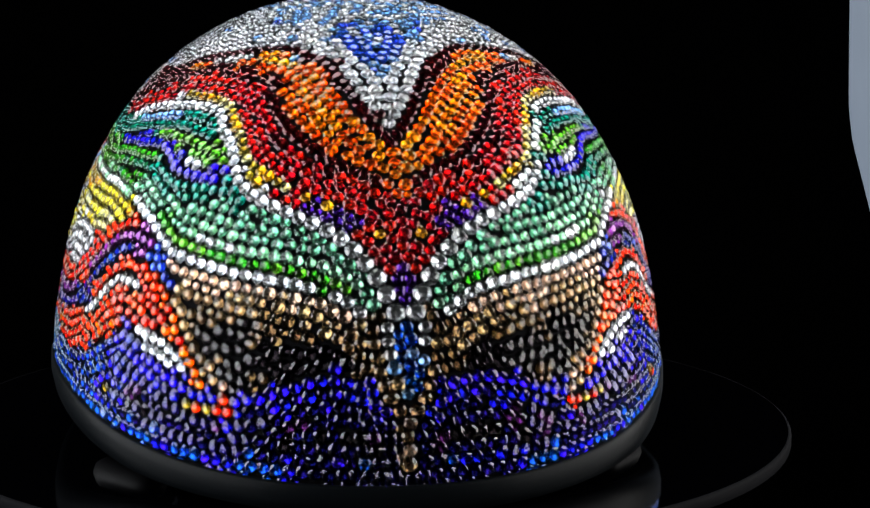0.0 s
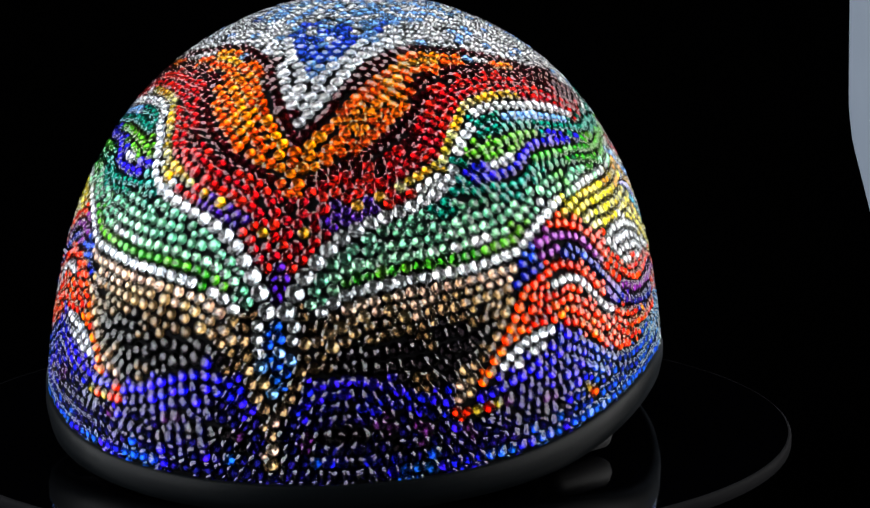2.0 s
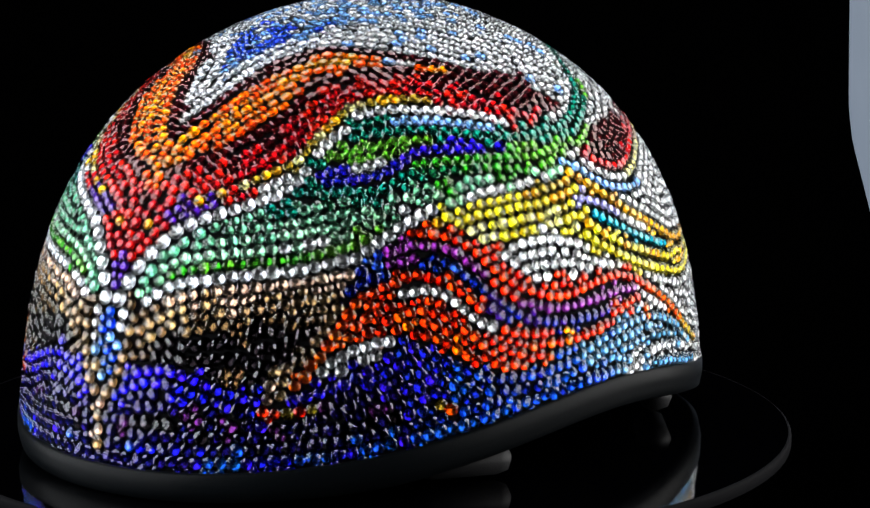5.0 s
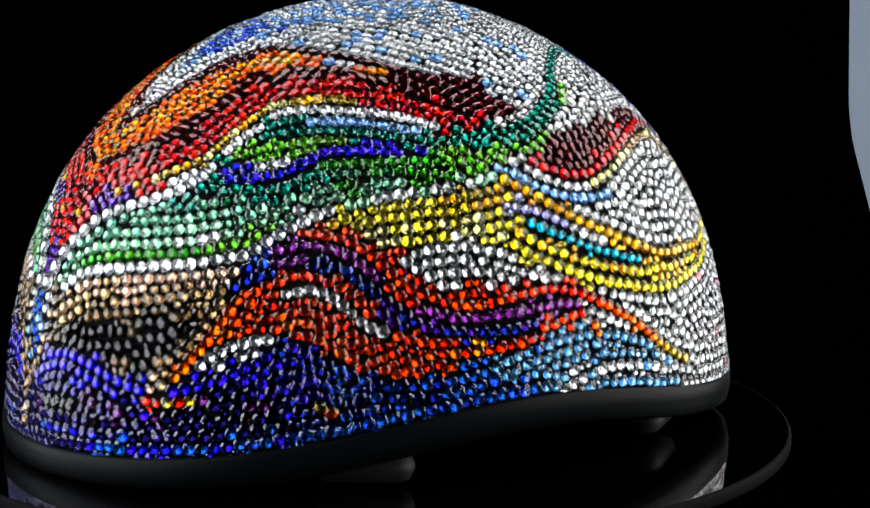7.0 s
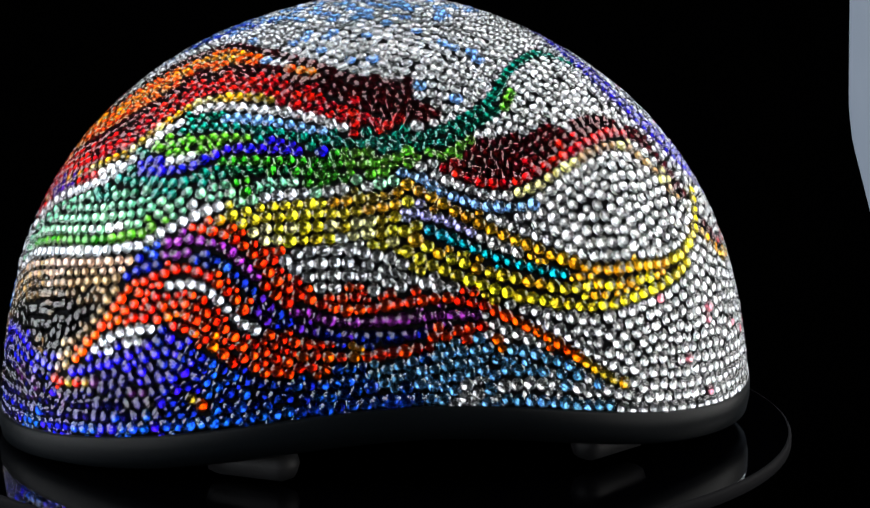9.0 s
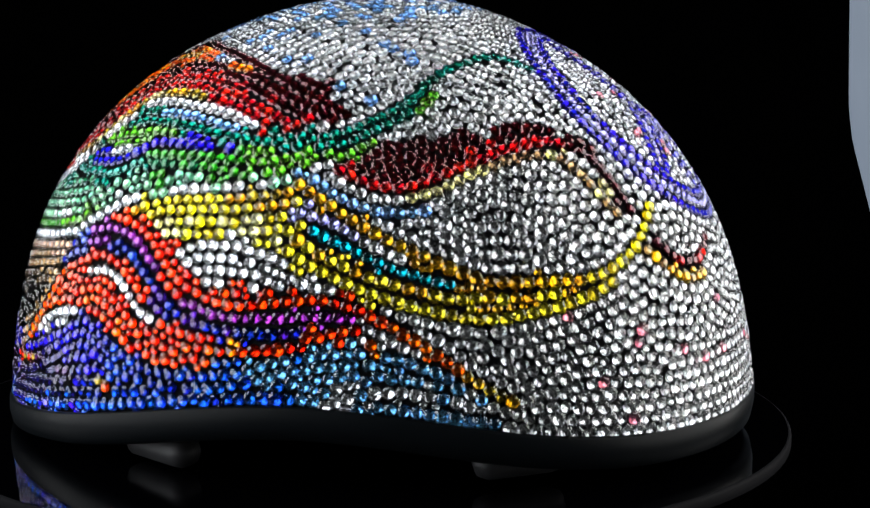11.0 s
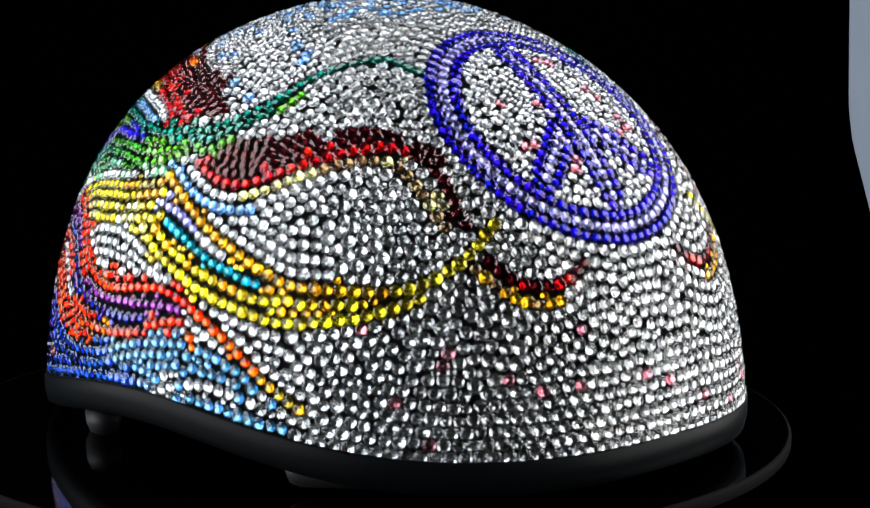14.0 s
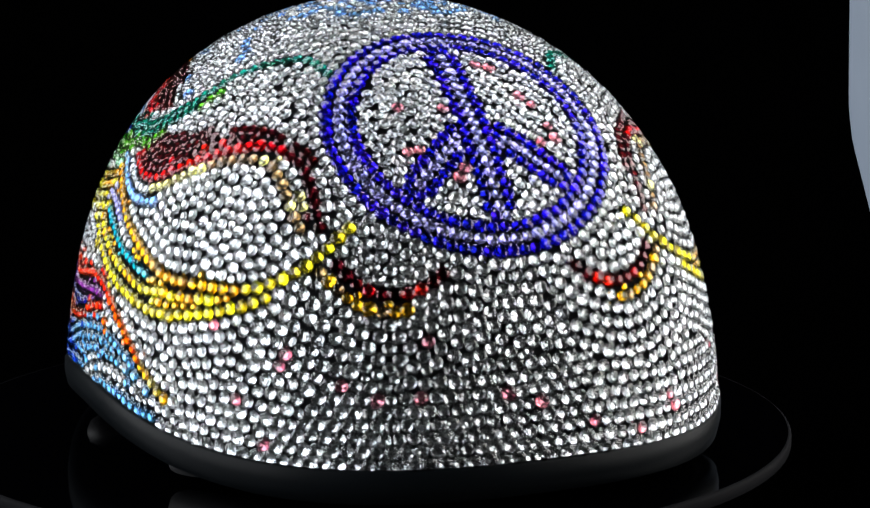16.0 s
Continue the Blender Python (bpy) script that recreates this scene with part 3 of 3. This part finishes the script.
    # yellow wave and its pale eye
    band("YT", "YB", ["olive 2 gold 1", "gold 1 yellow 1", "yellow", "cream 2 yellow 1", "cream"], 0.0038)
    band("WE1", "WE2", ["clear 2 white 1"], 0.0039)
    # the sea along the rim, from indigo at the brow to clear at the nape
    sea = lambda first: [(0.38, first), (0.45, "indigo 2 sapphire 2"), (0.56, "sapphire 3 capri 2"), (0.66, "sapphire 1 capri 2"), (0.74, "capri 1 aqua 3"), (0.92, "aqua"), (1.0, "aqua 1 clear 2")]
    band("NT", "RIM", [sea("indigo"), sea("indigo 3 navy 1"), sea("navy 3 indigo 1"), sea("navy 2 plum 2"), sea("navy 3 jet 1"), sea("navy 3 indigo 1 capri 1"),
                       [(0.12, "navy"), (0.5, "capri 3 indigo 1"), (0.7, "capri"), (0.95, "aqua"), (1.0, "clear")]], 0.0038, hang="both")
    # the pale V over the brow with its blue heart
    band("BL", "A0", ["white", "white", "white", "clear"], 0.0040, foot=0.55, hang="bottom")


def spread(limit=12000):
    """Set stone after stone into the notch between two neighbours, so that rows grow out from those already laid."""
    shore = smooth_curve(CURVES["NT"])[0]
    pts, cols = np.array([s[0] for s in stones]), [s[2] for s in stones]
    pale = np.array([c in ("white", "clear", "mint", "gold", "cream", "olive") for c in cols], float)
    k = 0
    while k < len(stones) and len(stones) < limit:
        q, r = stones[k][0], stones[k][1]
        k += 1
        cell = tuple((q / CELL).astype(int))
        near = [o for i in (-1, 0, 1) for j in (-1, 0, 1) for l in (-1, 0, 1) for o in grid.get((cell[0] + i, cell[1] + j, cell[2] + l), ())]
        near = [(o, ro) for o, ro in near if 1e-6 < np.dot(o - q, o - q) < (1.75 * (r + ro)) ** 2]
        n = q / np.linalg.norm(q)
        for o, ro in near:
            mid_el = math.degrees(math.asin(min(1, q[2] / np.linalg.norm(q))))
            back = abs(math.degrees(math.atan2(q[0], -q[1]))) / 180
            size = 0.0039 + (0.0005 * max(0.0, back - 0.45) / 0.55) - 0.0004 * max(0.0, (mid_el - 55) / 35)
            rn = size / 2
            v = o - q
            gap = float(np.linalg.norm(v))
            da, db = (r + rn) * 1.03, (ro + rn) * 1.03
            x = (gap * gap + da * da - db * db) / (2 * gap)
            if da * da <= x * x:
                continue
            y = math.sqrt(da * da - x * x)
            v = v / gap
            w = np.cross(n, v)
            w /= np.linalg.norm(w)
            for sgn in (1, -1):
                p = q + v * x + w * y * sgn
                az = math.degrees(math.atan2(p[0], -p[1]))
                el = math.degrees(math.atan2(p[2], math.hypot(p[0], p[1])))
                if el < 2 or el > 89:
                    continue
                p = surf1(az, el)
                if not fits(p, rn, 0.93):
                    continue
                mix = "clear"
                if (abs(az) < 86 and el < 62) or (abs(az) < 118 and el < np.interp(abs(az), shore[:, 0], shore[:, 1])):
                    mix = cols[int(np.argmin(np.linalg.norm(pts - p, axis=1) + pale * 0.0035))]
                elif el > 58 and abs(az) < 110:
                    mix = "clear 6 lightblue 1 white 2"
                elif el < 26 and abs(az) > 130:
                    mix = "clear 19 pink 1"
                put(az, el, p, size, pick(mix), 0.92)


def fill():
    """Rows of stones over all that is left, and small ones of the nearest colour into the gaps."""
    spread()
    # clearance over a fine net of places, the widest gaps first
    pts, cols = np.array([s[0] for s in stones]), [s[2] for s in stones]
    rad = np.array([s[1] for s in stones])
    net = []
    for el in np.arange(2.0, 89.5, 0.42):
        n = max(3, int(360 * math.cos(math.radians(el)) / 0.42))
        net.append(np.stack([np.linspace(-180, 180, n, endpoint=False), np.full(n, el)], 1))
    net = np.concatenate(net)
    places = surf(net[:, 0], net[:, 1])
    keep = places[:, 2] > rim_z(net[:, 0]) + 0.0012
    net, places = net[keep], places[keep]
    pale = np.array([c in ("white", "clear", "mint", "gold", "cream", "olive") for c in cols], float)
    inside = (np.abs(net[:, 0]) < 86) & (net[:, 1] < 62)
    gap, near = np.empty(len(net)), np.empty(len(net), int)
    sq = (pts ** 2).sum(1)
    for k in range(0, len(net), 3000):
        p = places[k:k + 3000]
        d = np.sqrt(np.maximum((p ** 2).sum(1)[:, None] + sq[None, :] - 2 * p @ pts.T, 0)) - rad[None, :]
        taste = np.where(inside[k:k + 3000, None], pale[None, :], 1 - pale[None, :]) * 0.0022
        near[k:k + 3000] = (d + taste).argmin(1)
        gap[k:k + 3000] = d.min(1)
    for k in np.argsort(-gap):
        if gap[k] < 0.0009:
            break
        size = 2 * min(gap[k] * 1.15, 0.0019)
        put(net[k, 0], net[k, 1], places[k], size, cols[near[k]], 0.80)


def settle(times=6):
    """Let crowded stones push one another aside over the surface."""
    p, r = np.array([s[0] for s in stones]), np.array([s[1] for s in stones])
    ease = np.array([0.12 if k in firm else 1.0 for k in range(len(stones))])
    for _ in range(times):
        sq = (p ** 2).sum(1)
        d2 = sq[:, None] + sq[None, :] - 2 * p @ p.T
        i, j = np.nonzero(d2 < (r[:, None] + r[None, :]) ** 2)
        keep = i < j
        i, j = i[keep], j[keep]
        v = p[i] - p[j]
        d = np.linalg.norm(v, axis=1) + 1e-9
        push = v / d[:, None] * ((r[i] + r[j] - d) * 0.28)[:, None]
        np.add.at(p, i, push * ease[i][:, None])
        np.add.at(p, j, -push * ease[j][:, None])
        az, el = np.degrees(np.arctan2(p[:, 0], -p[:, 1])), np.degrees(np.arctan2(p[:, 2], np.hypot(p[:, 0], p[:, 1])))
        p = surf(az, np.clip(el, 1, 89.9))
        p[:, 2] = np.maximum(p[:, 2], rim_z(az) + r * 0.9)
    # each stone as large as its neighbours allow
    sq = (p ** 2).sum(1)
    d = np.sqrt(np.maximum(sq[:, None] + sq[None, :] - 2 * p @ p.T, 0))
    close = np.partition(d, 5, axis=1)[:, 1:6].mean(1) / 2
    r = np.clip(close * 1.14, r * 1.03, r * 1.25)
    stones[:] = [(a, b, s[2], s[3]) for a, b, s in zip(p, r, stones)]


def tint_crown():
    """The blue heart above the pale V, thinning out into light blue over the crown."""
    for k, (q, r, colour, single) in enumerate(stones):
        if colour not in ("white", "clear", "lightblue") or q[1] > 0.03:
            continue
        el = math.degrees(math.atan2(q[2], math.hypot(q[0], q[1])))
        rise = el - 57.5
        if el > 86 or rise < 0 or abs(q[0]) > 0.0013 * rise + 0.012 * (el > 72):
            continue
        deep = 1.25 - max(0.0, el - 63) / 9
        if rng.random() < deep:
            colour = pick("blue 5 lightblue 2")
        else:
            colour = pick("lightblue 4 clear 3 white 2")
        stones[k] = (q, r, colour, single)


def stone_shape(n=10):
    """A round flat-backed stone of radius 1: glass girdle, crown and table (first faces), foil cone behind (last faces)."""
    v, f = [], []
    for r, z, turn in ((1.0, 0.22, 0), (1.0, 0.29, 0), (0.53, 0.58, 0.5), (0.985, 0.24, 0)):
        v += [(r * math.cos(2 * math.pi * (k + turn) / n), r * math.sin(2 * math.pi * (k + turn) / n), z) for k in range(n)]
    v.append((0, 0, 0.09))
    for k in range(n):
        j = (k + 1) % n
        f.append((k, j, n + j, n + k))
        f.append((n + k, n + j, 2 * n + k))
        f.append((n + j, 2 * n + j, 2 * n + k))
    f.append(tuple(range(2 * n, 3 * n)))
    glass = len(f)
    for k in range(n):
        f.append((3 * n + k, 3 * n + (k + 1) % n, 4 * n))
    return np.array(v), f, glass


def helmet():
    thing = tagged(new("helmet"), "black half helmet covered in rows of coloured crystals, on the turntable", "helmet")
    off = np.array([-0.0026, Y0, 0])
    # shell: outer skin under the stones and an inner skin, with the rim between
    na, ne = 180, 44
    az = np.linspace(-180, 180, na, endpoint=False)
    low = rim_el(az)
    v, f = [], []
    for inner in (0.0013, 0.0078):
        for i in range(ne):
            t = i / (ne - 1)
            e = low * (1 - t) + 89.6 * t
            p = surf(az, e)
            v += [tuple(x) for x in p - normals(p) * inner + off]
    for s in range(2):
        for i in range(ne - 1):
            for k in range(na):
                a, b = s * na * ne + i * na + k, s * na * ne + i * na + (k + 1) % na
                q = (a, b, b + na, a + na)
                f.append(q if s == 0 else q[::-1])
        f.append(tuple(s * na * ne + (ne - 1) * na + k for k in range(na))[::1 if s == 0 else -1])
    for k in range(na):
        f.append((k, na * ne + k, na * ne + (k + 1) % na, (k + 1) % na))
    part("shell", mesh("shell", v, f, SHELL, True), thing, "black shell under the crystals")
    # rubber trim: a rounded section swept round the rim
    sec = [(-0.0075, 0.001), (-0.0082, -0.004), (-0.0068, -0.0078), (-0.003, -0.0088), (-0.0002, -0.0078), (0.0007, -0.004), (0.0006, 0.0002), (-0.0001, 0.0012), (-0.0016, 0.001)]
    v, f = [], []
    base = surf(az, low)
    nr = normals(base)
    nr[:, 2] = 0
    nr /= np.linalg.norm(nr, axis=1)[:, None]
    deep = 1 + 0.16 * np.clip((rim_z(az) - 0.010) / 0.005, 0, 1)
    for o, z in sec:
        drop = np.stack([0 * az, 0 * az, z * (deep if z < 0 else 1) + 0 * az], 1)
        v += [tuple(x) for x in base + nr * o + drop + off]
    m = len(sec)
    for i in range(m):
        for k in range(na):
            a, b = i * na + k, i * na + (k + 1) % na
            c, d = ((i + 1) % m) * na + (k + 1) % na, ((i + 1) % m) * na + k
            f.append((a, d, c, b))
    part("rim_trim", mesh("rim_trim", v, f, RUBBER, True), thing, "smooth black rubber edge trim")
    # liner pads that show under the raised sides
    for a, low_by in ((55, 0.0128), (126, 0.0102), (-55, 0.0128), (-126, 0.0102)):
        p = surf(a, float(rim_el(a))) + off
        bm = box(0.032, 0.012, 0.011, (0, 0, 0), 0.005)
        bmesh.ops.transform(bm, matrix=Matrix.Translation(Vector(p * np.array([0.86, 0.86, 0]) + np.array([0, 0, rim_z(a) - low_by]))) @ Matrix.Rotation(math.radians(a), 4, "Z"), verts=bm.verts[:])
        part("liner_pad", from_bm("liner_pad", bm, WEB, True), thing, "black padded liner edge")
    # chin strap tab lying out to one side
    bm = box(0.016, 0.009, 0.0028, (0, 0, 0), 0.0012)
    bmesh.ops.transform(bm, matrix=Matrix.Translation((-0.0784, -0.0768, 0.008)) @ Matrix.Rotation(math.radians(-16), 4, "Z") @ Matrix.Rotation(math.radians(4), 4, "Y"), verts=bm.verts[:])
    part("strap_tab", from_bm("strap_tab", bm, TAB), thing, "black plastic chin strap end")
    # crystals
    lay_pattern()
    fill()
    settle()
    tint_crown()
    mats = {k: crystal_material("crystal_" + k, c) for k, (_, c) in STONES.items()}
    sv, sf, clear_faces = stone_shape()
    glass = {k: glass_material("cut_glass_" + k, c) for k, (_, c) in STONES.items()}
    meshes, joined, lone = {}, {}, 0
    for q, r, colour, single in stones:
        n = normals(q) + rng.normal(0, 0.035, 3)
        n /= np.linalg.norm(n)
        t = np.cross(n, [0.3, 0.2, 0.93])
        t /= np.linalg.norm(t)
        b = np.cross(n, t)
        w = rng.random() * 6.283
        t, b = t * math.cos(w) + b * math.sin(w), b * math.cos(w) - t * math.sin(w)
        m3 = np.stack([t, b, n], 1)
        at = q - n * 0.0012 + off
        if single and lone < 300:
            lone += 1
            if colour not in meshes:
                meshes[colour] = mesh("crystal", [tuple(x) for x in sv * 0.002], sf, [mats[colour], glass[colour]])
                meshes[colour].polygons.foreach_set("material_index", [1 if i < clear_faces else 0 for i in range(len(sf))])
            ob = part("crystal", meshes[colour], thing, STONES[colour][0] + " round cut crystal")
            m4 = Matrix([[*(m3[i] * (r / 0.002)), at[i]] for i in range(3)] + [[0, 0, 0, 1]])
            ob.matrix_basis = m4
        else:
            joined.setdefault(colour, []).append(sv * r @ m3.T + at)
    nv = len(sv)
    for colour, blocks in joined.items():
        v = np.concatenate(blocks)
        f = [tuple(i + k * nv for i in q) for k in range(len(blocks)) for q in sf]
        me = mesh("crystal_paving", v.tolist(), f, [mats[colour], glass[colour]])
        me.polygons.foreach_set("material_index", [1 if i < clear_faces else 0 for i in range(len(sf))] * len(blocks))
        ob = part("crystal_paving", me, thing, STONES[colour][0] + " round cut crystals set in rows")
        tagged(ob, kind="stuff")
    print("stones", len(stones), "lone", lone)
    return thing


hat = helmet()


def motions():
    for thing in (hat, disc):
        walk(thing, [(t, pose(0, 0, 0, 0, 0, a)) for t, a in TURNS])


motions()
